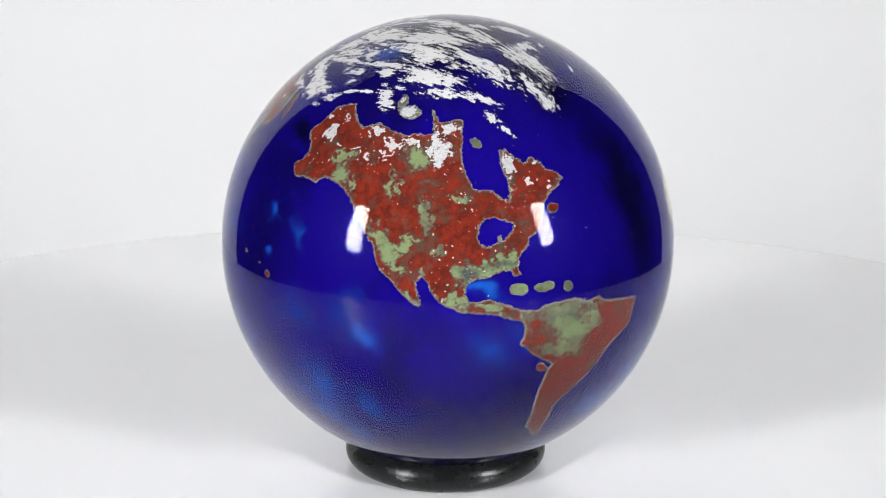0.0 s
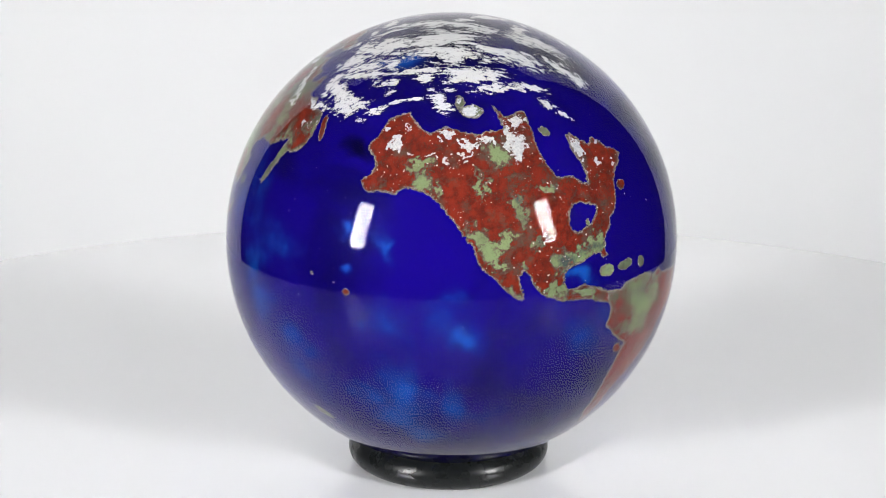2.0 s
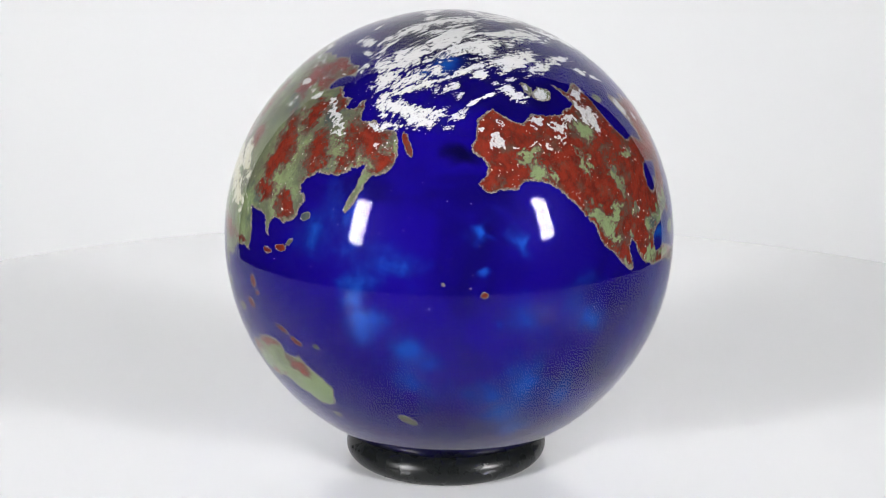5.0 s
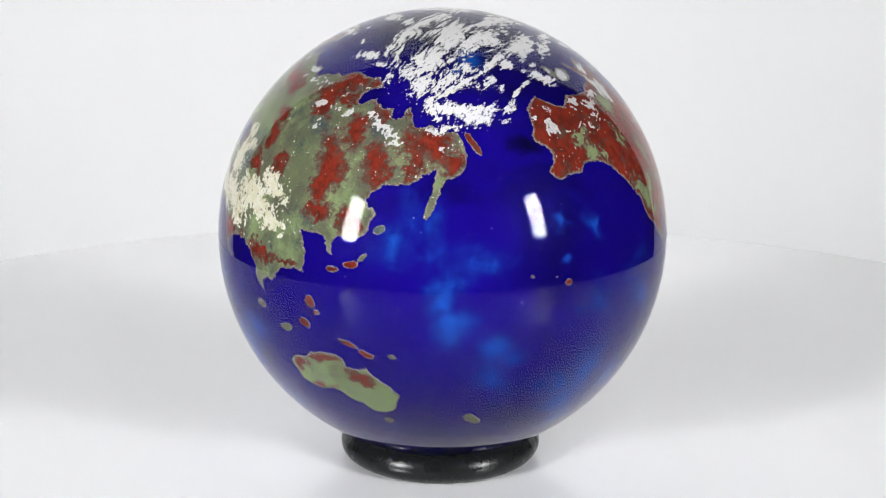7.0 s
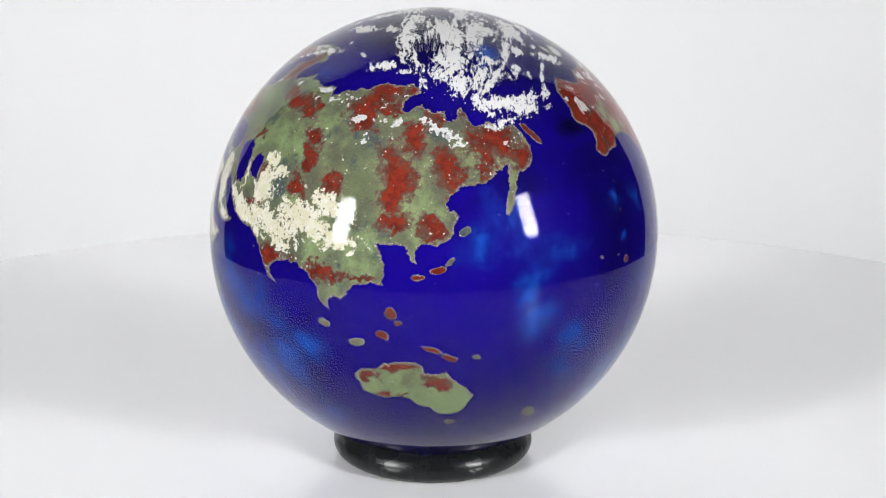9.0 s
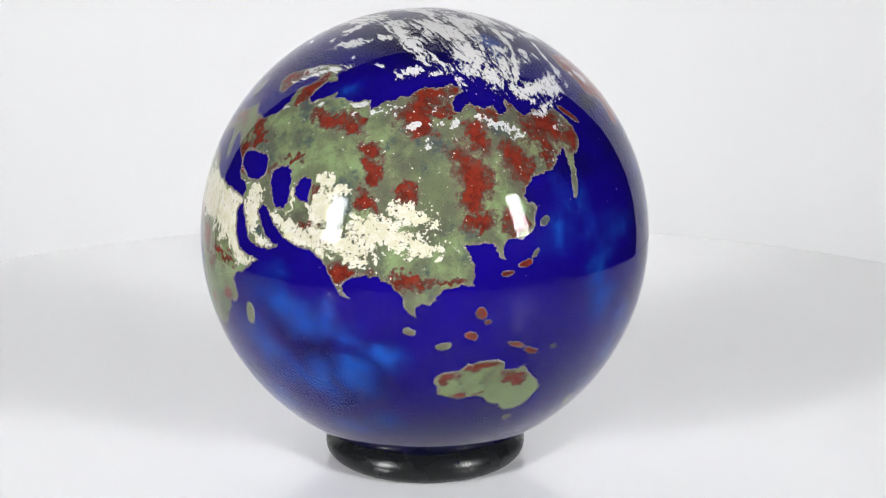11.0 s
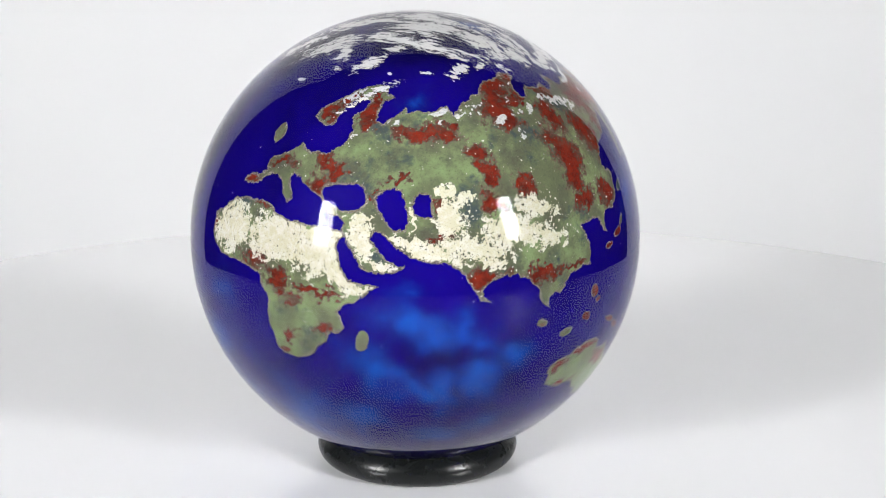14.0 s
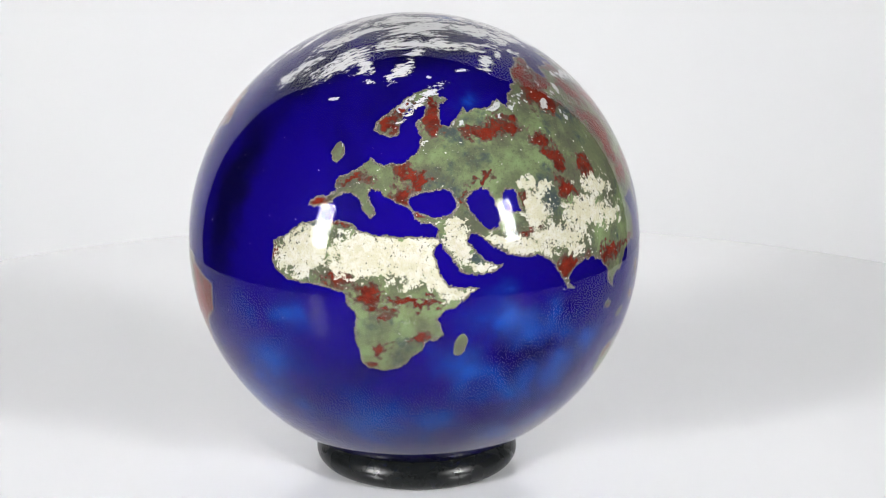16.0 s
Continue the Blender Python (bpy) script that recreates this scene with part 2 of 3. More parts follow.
GREAT_COAST_D = ((131.1, 6.5), (130.8, 4.4), (130.5, 1.6), (127.9, 1.9), (124.6, 1.1), (122, 0.6), (120, -1.6), (118.5, -3.8), (115.9,
    -3.3), (114, -4.8), (114, -7.3), (112.4, -6.4), (110.7, -4.2), (110.4, -1.4), (108.9, 0), (106.5, 2.2), (103.4,
    3.9), (100.2, 3.7), (100.5, 4.5), (97.5, 3.8), (94.5, 2.3), (92.9, 0.6), (93.5, -1.6), (95.8, -3.2), (92.5, -2.6),
    (90.7, -0.2), (89, 2.6), (87.3, 5.9), (84.8, 7.5), (82.3, 9.1), (78.9, 9.4), (75.6, 9.7), (72.3, 10.9), (69.1,
    12.7), (66.8, 14.4), (64.9, 16.4), (63.2, 17.5), (61.1, 17.7), (60.6, 15.7), (61.9, 14.1), (63.4, 12.1), (65.8,
    10), (68.2, 8.8), (70.6, 8.5), (69.7, 7.4), (66.5, 6.3))
GREAT_COAST_E = ((62.5, 6.1), (59.4, 6.7), (57.3, 8.1), (55.9, 10.6), (54.3, 12.8), (52.4, 15.3), (51.4, 16.5), (51.3, 18.1), (51.9,
    19.5), (50.2, 21), (47.6, 21.4), (44.6, 22.3), (43.8, 24.7), (41.8, 26.1), (38.5, 27.1), (35.7, 28.4), (33.7,
    30.2), (30.7, 30.6), (30, 28.9), (31.6, 26.7), (33, 24), (31.7, 22), (29.9, 23.2), (28.2, 25.4), (26.8, 28), (24,
    28.8), (21.3, 28.4), (19.1, 26.7), (17.2, 24.7), (13, 23.6))
GREAT_COAST = GREAT_COAST_A + GREAT_COAST_B + GREAT_COAST_C + GREAT_COAST_D + GREAT_COAST_E
BLACK_BASIN = ((43.6, 28.6), (45.9, 29.6), (49.5, 30.1), (53.2, 30.7), (55.9, 30.2), (57.2, 28.3), (58.3, 25.9), (56.1, 23.9),
    (53.5, 23.2), (50.9, 23.1), (47.4, 24.1), (44.6, 25), (43.5, 26.7))
LONG_BASIN = ((61.3, 27.5), (63.2, 29.1), (65.9, 30.1), (68.7, 29.7), (69.9, 27.2), (70.8, 24), (71, 20.8), (70.3, 18.8), (67.8,
    18.6), (65.4, 20.3), (63.8, 22.7), (61.8, 24.8))
SMALL_BASIN = ((73.4, 27.8), (75, 28.9), (77.8, 28.5), (78.3, 26.6), (78.3, 24.2), (78.6, 22.5), (75.9, 22.3), (73.3, 23.3), (72.9,
    25.4))
DESERT_COAST_A = ((52, 17.3), (50.4, 17.6), (47, 17.7), (43.6, 18), (40.2, 17.6), (36.6, 18), (33.9, 17.7), (31.1, 18.3), (27.1, 19.3),
    (25.8, 20.7), (22.6, 21.3), (17.6, 20.3), (14.3, 20.3), (10, 19), (7.2, 16.6), (4.2, 14.3), (0.9, 11.9), (1.3,
    8.7), (1, 6), (3.4, 4), (6.5, 2.5), (10, 2), (15.5, 2.1), (18.6, 1.9), (22.5, 1.3), (25.3, 0.5), (25.3, -1.8),
    (27.1, -3.7), (28.3, -6), (27.6, -9.5), (27.8, -13), (28.6, -16.5), (29, -19.2), (30.4, -21.9), (33.1, -22.5),
    (35.8, -22.7), (39.5, -21.7), (42.4, -20.1), (44.3, -17.4), (47, -15.9), (47.9, -13.1), (51.2, -12.4), (52.9,
    -10.6), (52.5, -8), (51.4, -5.8), (53, -3.7))
DESERT_COAST_B = ((56.2, -2.8), (59.3, -0.3), (61.7, 1.3), (63.6, 2.6), (60.9, 2.9), (57.8, 3), (54.6, 3.7), (53.4, 5.3), (52.2, 7.7),
    (51.4, 10.5), (50.5, 12.7), (50.8, 14.6), (53.1, 15.9))
DESERT_COAST = DESERT_COAST_A + DESERT_COAST_B
SOUTH_ISLAND = ((119.6, -27.7), (122.3, -25.7), (127, -25.2), (129.9, -23.1), (134.4, -22.2), (139.5, -22.5), (141.2, -23.5), (142.3,
    -26), (144.6, -26.6), (147.2, -26.4), (149, -25.4), (150.4, -27.6), (153.1, -30.1), (155.7, -31.8), (156.8,
    -33.7), (158.6, -35.6), (157.2, -39.2), (155, -42.6), (151.9, -43.8), (146.5, -43.4), (143.4, -40.1), (139.4,
    -39.1), (136.7, -36.4), (133.9, -35.8), (129.7, -36.8), (124.8, -36), (121.1, -34.6), (120.9, -31.8), (120,
    -29.8))
ISLES_A = ((290.1, 2.8, 2.8, 1.8, 179), (297.9, 2.7, 3.3, 1.5, 0), (305.4, 1.7, 1.8, 1.5, 135), (303.6, 24, 1.8, 1.4, 1),
    (280.8, 45.3, 1.9, 1.3, 137), (299.1, -22.4, 2.1, 1.3, 142), (285.3, 17.4, 0.9, 0.8, 82), (211, -0.2, 1.3, 1, 3),
    (199.5, 3, 0.7, 0.6, 15), (207, 1.9, 0.5, 0.3, 4), (154.4, 17.1, 1.9, 1.3, 26), (146.4, 6.3, 2.5, 1.1, 8), (149.9,
    8.8, 1.7, 0.8, 44), (140.6, 4.2, 2.1, 1, 1), (132.9, -6.8, 2.1, 1.7, 108), (135, -9.6, 1.3, 0.9, 7), (130.2,
    -13.7, 2.1, 1.3, 163), (122.2, -16.7, 2.5, 1.3, 13), (112.3, -11.8, 1.9, 1.2, 157))
ISLES_B = ((144.7, -18, 3.2, 0.9, 161), (150, -20.8, 2.5, 1.1, 157), (158.2, -20.8, 1.3, 0.8, 170), (151.5, -47.7, 1.4, 1.2,
    130), (185.1, -46.1, 3.2, 1.7, 134), (184.8, 42.6, 4.4, 1.1, 118), (58, -14.3, 3.6, 1.9, 78), (15.9, 40.2, 3.2, 2,
    97))
ISLES = ISLES_A + ISLES_B
SNOW_ISLE = ((251.3, 55, 3.2, 2.5, 176), (246, 58.3, 2.5, 1.5, 90))
NORTH_GREEN_A = ((231.7, 32.8, 3.2, 2.6, 174), (236.7, 30.2, 1.9, 1.3, 109), (250.2, 32.2, 4, 1.1, 87), (253.7, 31.5, 1.9, 1.1, 96),
    (258.8, 40.8, 3.7, 3.1, 96), (230.7, 37.7, 4.4, 1.5, 9), (273.7, 28.7, 1.9, 1.4, 179), (262.9, 23.8, 3.5, 1.7,
    90), (249.6, 17.1, 3.9, 1.9, 120), (253.1, 13.3, 2.9, 2.8, 26), (257.2, 15.8, 3.5, 1.6, 21), (254.9, 9.5, 1.9,
    1.3, 3), (262.8, 8.5, 1.6, 1.3, 0), (274.8, 7.6, 3.5, 3.2, 167), (279.7, 8.8, 5.7, 1.9, 6), (287.5, 11.2, 4.2,
    1.9, 10), (258.1, 1.6, 3.2, 1.5, 139), (271.5, -0.2, 4, 2, 176), (282.8, -2, 4.2, 1.2, 173))
NORTH_GREEN_B = ((294.1, -4.3, 3.3, 1, 169), (267.7, 15.1, 1.6, 1.3, 89))
NORTH_GREEN = NORTH_GREEN_A + NORTH_GREEN_B
NORTH_SNOW_A = ((219.7, 42.9, 2.3, 1.6, 38), (225.3, 40.9, 1.5, 1, 179), (212.3, 47.1, 1.2, 0.7, 4), (223, 49.1, 2, 0.7, 123),
    (238.3, 46.9, 2, 0.9, 6), (240.3, 48, 2, 0.9, 5), (247.4, 44.6, 3, 1, 158), (252.1, 43.7, 1.6, 1.2, 178), (246.1,
    41.1, 2.1, 0.7, 5), (235.2, 40.5, 1.4, 0.5, 7), (240.3, 38.9, 1.4, 0.8, 108), (256.3, 45.2, 2.8, 0.9, 2), (266.6,
    42.5, 5.5, 2.7, 87), (271.5, 49.8, 3.2, 2.9, 14), (264.6, 47.8, 2.5, 1.3, 88), (276, 50.1, 3, 1.3, 79), (291.7,
    37.5, 3.2, 2.2, 94), (301.9, 37.7, 2.3, 1.3, 141), (297, 32.7, 1.4, 0.8, 174))
NORTH_SNOW_B = ((304.1, 29.8, 1.2, 0.6, 172), (290.6, 31.5, 2, 0.7, 74), (307.7, 31.9, 0.6, 0.5, 8), (273.9, 37.6, 1.2, 0.5, 83))
NORTH_SNOW = NORTH_SNOW_A + NORTH_SNOW_B
SOUTH_GREEN = ((302.6, -5.1, 6.2, 2.3, 178), (305.1, -9.8, 7.8, 4.5, 157), (309.8, -12.5, 3.8, 2, 18), (315, -9.1, 3.7, 2.4, 130),
    (300.3, -17.1, 4.2, 1.9, 162), (313.3, -4.9, 4.9, 1.1, 166), (289.6, -4.2, 3.5, 1, 171), (306.3, -16.1, 4.3, 2.3,
    154))
GREAT_RED_A = ((116.5, 56.5, 6.7, 3, 29), (133.4, 60.7, 2.2, 1.3, 2), (110.7, 52.2, 4.4, 2.8, 2), (124.6, 53.3, 4.2, 1.9, 5),
    (144.8, 51.1, 3.5, 1.9, 0), (138.2, 44.3, 5.2, 2.6, 87), (132.5, 33, 8.2, 4.3, 98), (131.4, 26.4, 3.3, 3.2, 147),
    (149.6, 34.9, 6.5, 3.5, 106), (168.1, 43.1, 7.1, 5.5, 5), (177.6, 35.9, 3.5, 2.4, 60), (163.8, 36.6, 4.7, 2, 78),
    (161.1, 50.5, 3.8, 1.6, 108), (133.8, 19.4, 4, 2.2, 3), (145.6, 18.1, 3.8, 3.5, 179), (96.7, 39.3, 3.6, 2.7, 133),
    (99.6, 32.9, 3.1, 1.9, 127), (85, 46.1, 4.5, 2.6, 165), (69.9, 46.9, 3.9, 1.6, 168))
GREAT_RED_B = ((114.8, 46.6, 3.8, 2.2, 4), (98.1, 25.1, 3.4, 2.6, 130), (110.8, 27.4, 3.3, 2.7, 121), (79, 15.4, 2.1, 1.2, 10),
    (102.7, 19.2, 3.6, 1.1, 11), (90.9, 3.6, 5, 3, 16), (95.8, 3.4, 8.9, 1.8, 5), (110.3, 2.9, 8.3, 2, 179), (122.9,
    2.5, 4.8, 0.8, 7), (87.3, -0.9, 3.3, 2.1, 80), (140.5, 56.4, 1.6, 1.6, 132), (185.3, 42.5, 1, 0.8, 23), (22.8,
    32.8, 4.5, 1.1, 10), (14.5, 25.5, 3.6, 1.4, 11), (41.8, 36.7, 2.7, 2.2, 112), (46.3, 33.7, 2.9, 1.6, 2), (40,
    28.8, 2.7, 2.5, 151), (46.9, 23.3, 1.9, 1.1, 159), (34.7, 50.2, 3, 2.5, 90))
GREAT_RED_C = ((39, 55.4, 3.2, 1.4, 54), (51.1, 51.2, 3.7, 2.4, 98), (53.5, 56.5, 2.6, 1.3, 95), (67.1, 33, 3.2, 1, 177), (61.3, 28,
    1.8, 1.1, 88), (77, 46, 3.8, 2, 157), (87, 48.6, 2.8, 1.7, 148), (117.8, 60, 4.9, 2.8, 19), (114.1, 53.9, 5.3,
    3.3, 13), (111.6, 48.6, 3.9, 2.4, 2), (82.1, 16.1, 2.5, 1.1, 173), (80.8, 24.7, 1.9, 1.3, 78))
GREAT_RED = GREAT_RED_A + GREAT_RED_B + GREAT_RED_C
GREAT_CREAM = ((57, 20.1, 3.9, 2.2, 0), (57.8, 14.1, 5.5, 3.5, 110), (65, 8.3, 4.4, 1.4, 168), (70.1, 15.6, 7.2, 2, 162), (78.3,
    12.1, 9.1, 2.4, 169), (72.4, 22.3, 4.4, 1.1, 85), (84.4, 21.1, 5.4, 3.8, 78), (91.8, 13.2, 10.1, 3.1, 170), (105,
    16.7, 10.6, 4.4, 168), (114.5, 13.5, 8, 3.4, 166), (82.7, 29.3, 2.7, 1.3, 174), (112, 22, 8, 2.6, 166),
    (96.9, 8.4, 5.5, 1.3, 169), (90, 26.7, 2.5, 1.1, 172))
GREAT_SNOW_A = ((102.4, 53.9, 3.2, 1.5, 39), (86.3, 53.8, 3.7, 1, 20), (110.2, 47.3, 2.5, 1.6, 1), (117.3, 41.8, 2.5, 1.3, 113),
    (123.9, 54.6, 1.5, 1, 1), (119.8, 49.4, 1.6, 1.3, 132), (129.3, 48, 2.4, 1.6, 106), (139.8, 50.3, 1.9, 1.1, 95),
    (147.1, 47.7, 3.5, 1.4, 167), (152.6, 45.1, 3.5, 1.4, 154), (155.5, 42.3, 2.4, 1.2, 177), (129.2, 59, 1.3, 0.8,
    2), (170, 47.5, 2.5, 1.3, 174), (173.2, 41.3, 1.5, 0.7, 173), (177.2, 41.1, 0.8, 0.6, 31), (181.4, 42.7, 1.8, 0.7,
    62), (103.8, 22.6, 1.6, 1, 8), (85.6, 53, 1.6, 1.3, 17), (94.2, 52.5, 2.5, 1.7, 0))
GREAT_SNOW_B = ((40.4, 58.5, 4.5, 1, 45), (53.7, 61.6, 2.3, 1.5, 0), (61.7, 59.3, 1.4, 0.6, 178), (64.9, 50.7, 2.4, 1, 33), (48.2,
    43.5, 0.9, 0.8, 113))
GREAT_SNOW = GREAT_SNOW_A + GREAT_SNOW_B
DESERT_CREAM = ((12.4, 10.6, 10.3, 6.6, 14), (30.1, 12.2, 13.3, 7.1, 9), (44, 11.2, 9.7, 7.1, 6), (52.2, 5.3, 5.5, 4.2, 140), (57.8,
    1.3, 5.5, 1.5, 21), (43.7, 16.7, 8.1, 1.6, 4))
DESERT_RED = ((22.4, 4.4, 5.2, 2.4, 179), (30.7, 2.6, 3.6, 2, 10), (31.7, -0.5, 4, 2, 9), (22.9, 20.3, 3.7, 1.4, 9), (44.3,
    -0.8, 6.1, 1.2, 174), (37.6, -4.8, 2.4, 1.2, 9), (46.4, -11.8, 2, 1.6, 17), (35, -15.6, 2.7, 1.6, 16), (30.6,
    -20.9, 2.2, 0.9, 13), (1.7, 8.1, 2.3, 0.8, 101))
ISLAND_RED = ((134.2, -23.8, 6.4, 1.4, 4), (146.4, -29.9, 4.1, 2.2, 159), (130, -35.6, 4.1, 1, 6), (123.7, -28.2, 2.5, 1.6, 22))
CLOUDS_A = ((231.7, 79.9, 14.2, 5, 3), (304.9, 69.8, 9.3, 3.6, 119), (322.1, 58.8, 7.8, 2.7, 94), (320.3, 52.4, 2.2, 1.5, 100),
    (182.2, 62.2, 8.5, 1.9, 34), (201, 62.1, 4.9, 1.6, 24), (212.8, 68.7, 7.7, 1.7, 25), (247.3, 69.9, 9, 1.4, 172),
    (268.1, 62.3, 7.5, 2.1, 177), (240.7, 62.5, 2.4, 1.1, 7), (290, 59.4, 4.6, 1.3, 141), (291.1, 52.6, 3.1, 1.4,
    130), (294.7, 47.7, 3.1, 0.8, 126), (189.4, 51.5, 7, 2.3, 21), (204.7, 52, 2.9, 1.3, 13), (352.4, 78.4, 3.8, 2,
    124), (3.2, 69.6, 4.6, 2.2, 143), (117.6, 73.4, 4.8, 2.1, 101), (222.6, 58.7, 2.6, 0.8, 15))
CLOUDS_B = ((161.4, 68.9, 6.7, 2.2, 42), (107.4, 68, 4.6, 1.9, 34), (178.3, 60.5, 8.8, 1.6, 31), (175, 47.7, 4.3, 1.6, 11),
    (190.3, 49.7, 4.6, 2.2, 6), (201, 48.2, 1.9, 1.1, 2), (212.6, 56.1, 3.2, 0.8, 26), (161.7, 62.3, 2.6, 1.3, 15),
    (207.9, 85, 10.6, 7.3, 56), (159.4, 72.1, 5.5, 4.4, 101), (148.6, 66.8, 3.8, 2.7, 0), (177.3, 63.7, 6.6, 3.3, 38),
    (166.5, 56.6, 1.8, 1.6, 90), (193.2, 68.4, 4.5, 2.4, 169), (243.7, 75.5, 4.2, 2.6, 149), (257.5, 67.9, 8.8, 3.4,
    173), (235, 59.4, 5.6, 2.3, 125), (222.3, 66.7, 2.9, 1.9, 2), (207, 59.6, 2.1, 1.3, 43))
CLOUDS_C = ((186.8, 50.8, 4.6, 2.1, 174), (171.4, 50.4, 1.3, 1.3, 63), (112.2, 68.8, 2.5, 1.4, 151), (123.7, 66.7, 2.4, 1.2, 15),
    (49.8, 79.3, 3.3, 1.8, 32), (32.1, 69.4, 5, 2, 68), (49.3, 59.1, 8, 1.4, 47), (342.9, 68.2, 10.3, 4.2, 76), (28.3,
    83.4, 12.2, 3, 28), (105.1, 77.9, 7.7, 2.1, 139), (133.6, 69.5, 7.9, 1.6, 112), (299.2, 73.5, 10.1, 3.4, 111),
    (176, 86.5, 9.4, 2.1, 76), (161.6, 73.4, 8, 2.9, 81), (161.5, 63, 6.9, 3.3, 71), (177.9, 54, 7.9, 2.7, 174), (5,
    66.8, 3, 0.8, 39), (32.5, 68.5, 3.6, 1.5, 23), (40.2, 73.7, 2.5, 0.8, 25))
CLOUDS_D = ((80.8, 67.9, 2.2, 0.9, 2), (105.7, 67.4, 3.2, 0.9, 171), (54.9, 67.4, 1, 0.7, 3), (2.2, 55.7, 1.7, 0.6, 24), (14.5,
    64, 1.6, 0.9, 14))
CLOUDS = CLOUDS_A + CLOUDS_B + CLOUDS_C + CLOUDS_D
WISPS_A = ((221.9, 12.8, 5.6, 2.4, 119), (210.9, 18.1, 3.3, 2.3, 132), (226.1, -33.3, 11.8, 6.5, 99), (244.9, -10.8, 5.5, 3.7, 141),
    (279.0, 3.2, 5.6, 1.5, 177), (331.7, -43.5, 8.5, 7.8, 19), (355.4, -25.9, 10.4, 7.5, 46), (176.2, -8.7, 5.8, 5.2, 94),
    (190.2, -19.8, 5.5, 4.6, 141), (222.8, 11.7, 2.0, 1.0, 91), (215.3, -9.6, 2.0, 0.9, 88), (210.8, 5.4, 1.3, 1.3, 5),
    (225.7, -32.4, 8.7, 3.4, 89), (242.4, -37.7, 7.7, 2.8, 98), (228.6, -51.8, 7.2, 5.3, 176), (215.3, -34.0, 5.0, 3.7, 4),
    (247.2, -11.5, 3.7, 2.0, 28), (278.1, 3.3, 9.5, 1.2, 167), (196.4, 72.5, 4.8, 3.0, 37))
WISPS_B = ((177.6, -8.6, 4.8, 4.0, 42), (190.3, -16.6, 6.4, 3.4, 153), (223.1, 13.2, 3.2, 1.7, 88), (215.4, -9.7, 2.2, 1.5, 97),
    (227.7, -30.7, 5.8, 5.4, 80), (221.5, -42.6, 7.4, 6.2, 171), (180.7, 68.6, 4.4, 1.7, 37), (79.9, -11.9, 8.5, 6.7, 151),
    (93.9, -15.3, 4.3, 3.6, 30), (94.9, -30.1, 9.0, 7.5, 125), (101.2, -47.3, 6.3, 5.4, 40), (174.7, -9.4, 4.7, 4.6, 60),
    (187.0, -18.8, 6.3, 3.9, 92), (86.8, -10.1, 9.3, 4.1, 153), (62.3, -24.0, 11.6, 5.5, 149), (77.6, -33.7, 10.3, 4.0, 124),
    (95.6, -31.7, 8.5, 3.0, 138), (26.5, -48.2, 15.0, 14.2, 82), (84.3, -52.9, 7.3, 5.0, 1))
WISPS_C = ((173.3, -0.7, 6.5, 4.3, 64), (72.9, -8.0, 7.2, 5.1, 171), (86.8, -12.2, 8.7, 5.6, 167), (82.9, -31.3, 7.4, 3.9, 109),
    (54.5, -43.5, 8.8, 5.4, 172), (6.8, -8.6, 6.9, 5.4, 10), (350.5, -34.3, 9.2, 7.8, 155), (0.7, -42.4, 5.8, 5.1, 162),
    (92.9, -25.3, 6.0, 3.5, 165), (105.2, -20.8, 5.9, 5.0, 172))
WISPS = WISPS_A + WISPS_B + WISPS_C
# faint veils
HAZES_A = ((250.3, -42.6, 7.7, 4.8, 5), (291.5, -10.4, 7.5, 3.4, 128), (226.0, -10.7, 8.2, 5.9, 163), (188.7, -27.9, 11.9, 6.1, 107),
    (241.1, -0.7, 5.1, 1.8, 176), (281.7, -12.4, 9.4, 6.4, 125), (170.1, 10.8, 8.5, 7.4, 110), (182.7, 9.0, 5.4, 3.9, 63),
    (169.4, 20.7, 8.0, 6.2, 91), (213.7, 16.0, 3.1, 1.5, 169), (237.0, -6.5, 7.4, 6.9, 54), (189.3, -30.7, 10.2, 4.1, 97),
    (180.8, 7.9, 7.5, 4.3, 89), (164.3, 19.6, 8.7, 5.1, 83), (186.3, 8.4, 6.5, 4.9, 169), (75.5, 55.5, 5.9, 4.1, 41),
    (211.6, 18.3, 5.8, 3.5, 39), (65.0, -6.3, 7.0, 5.3, 8), (72.2, 1.4, 7.9, 3.2, 6))
HAZES_B = ((158.0, 14.9, 6.2, 4.3, 62), (64.7, -33.0, 8.8, 8.1, 170), (348.3, -12.6, 7.1, 6.8, 77))
HAZES = HAZES_A + HAZES_B
# blackish patches in the cobalt: three paint the rim's darkening into the colour, the last is a dark spot
DARKS_AND_RIM_SHADE = ((337, 22, 8, 26, 0), (120, 88, 17, 15, 0), (330, 60, 9, 12, 0), (205, 40, 5, 3, 0))


def on_sphere(lon, lat, r):
    lon, lat = np.radians(lon), np.radians(lat)
    return np.stack([r * np.cos(lat) * np.cos(lon), r * np.cos(lat) * np.sin(lon), r * np.sin(lat)], -1)


def shore_distance(lon, lat, outline):
    """Degrees from the outline, negative inside."""
    px, py = np.array(outline, dtype=float).T
    qx, qy = np.roll(px, -1), np.roll(py, -1)
    best, inside = np.full(lon.shape, 1e9), np.zeros(lon.shape, bool)
    k = np.cos(np.radians(lat))
    for ax, ay, bx, by in zip(px, py, qx, qy):
        dx, dy, ex, ey = (bx - ax) * k, by - ay, (lon - ax) * k, lat - ay
        s = np.clip((ex * dx + ey * dy) / (dx * dx + dy * dy + 1e-9), 0, 1)
        best = np.minimum(best, (ex - s * dx) ** 2 + (ey - s * dy) ** 2)
        if ay != by:
            inside ^= ((ay > lat) != (by > lat)) & (lon < ax + (lat - ay) * (bx - ax) / (by - ay))
    return np.where(inside, -1.0, 1.0) * np.sqrt(best)


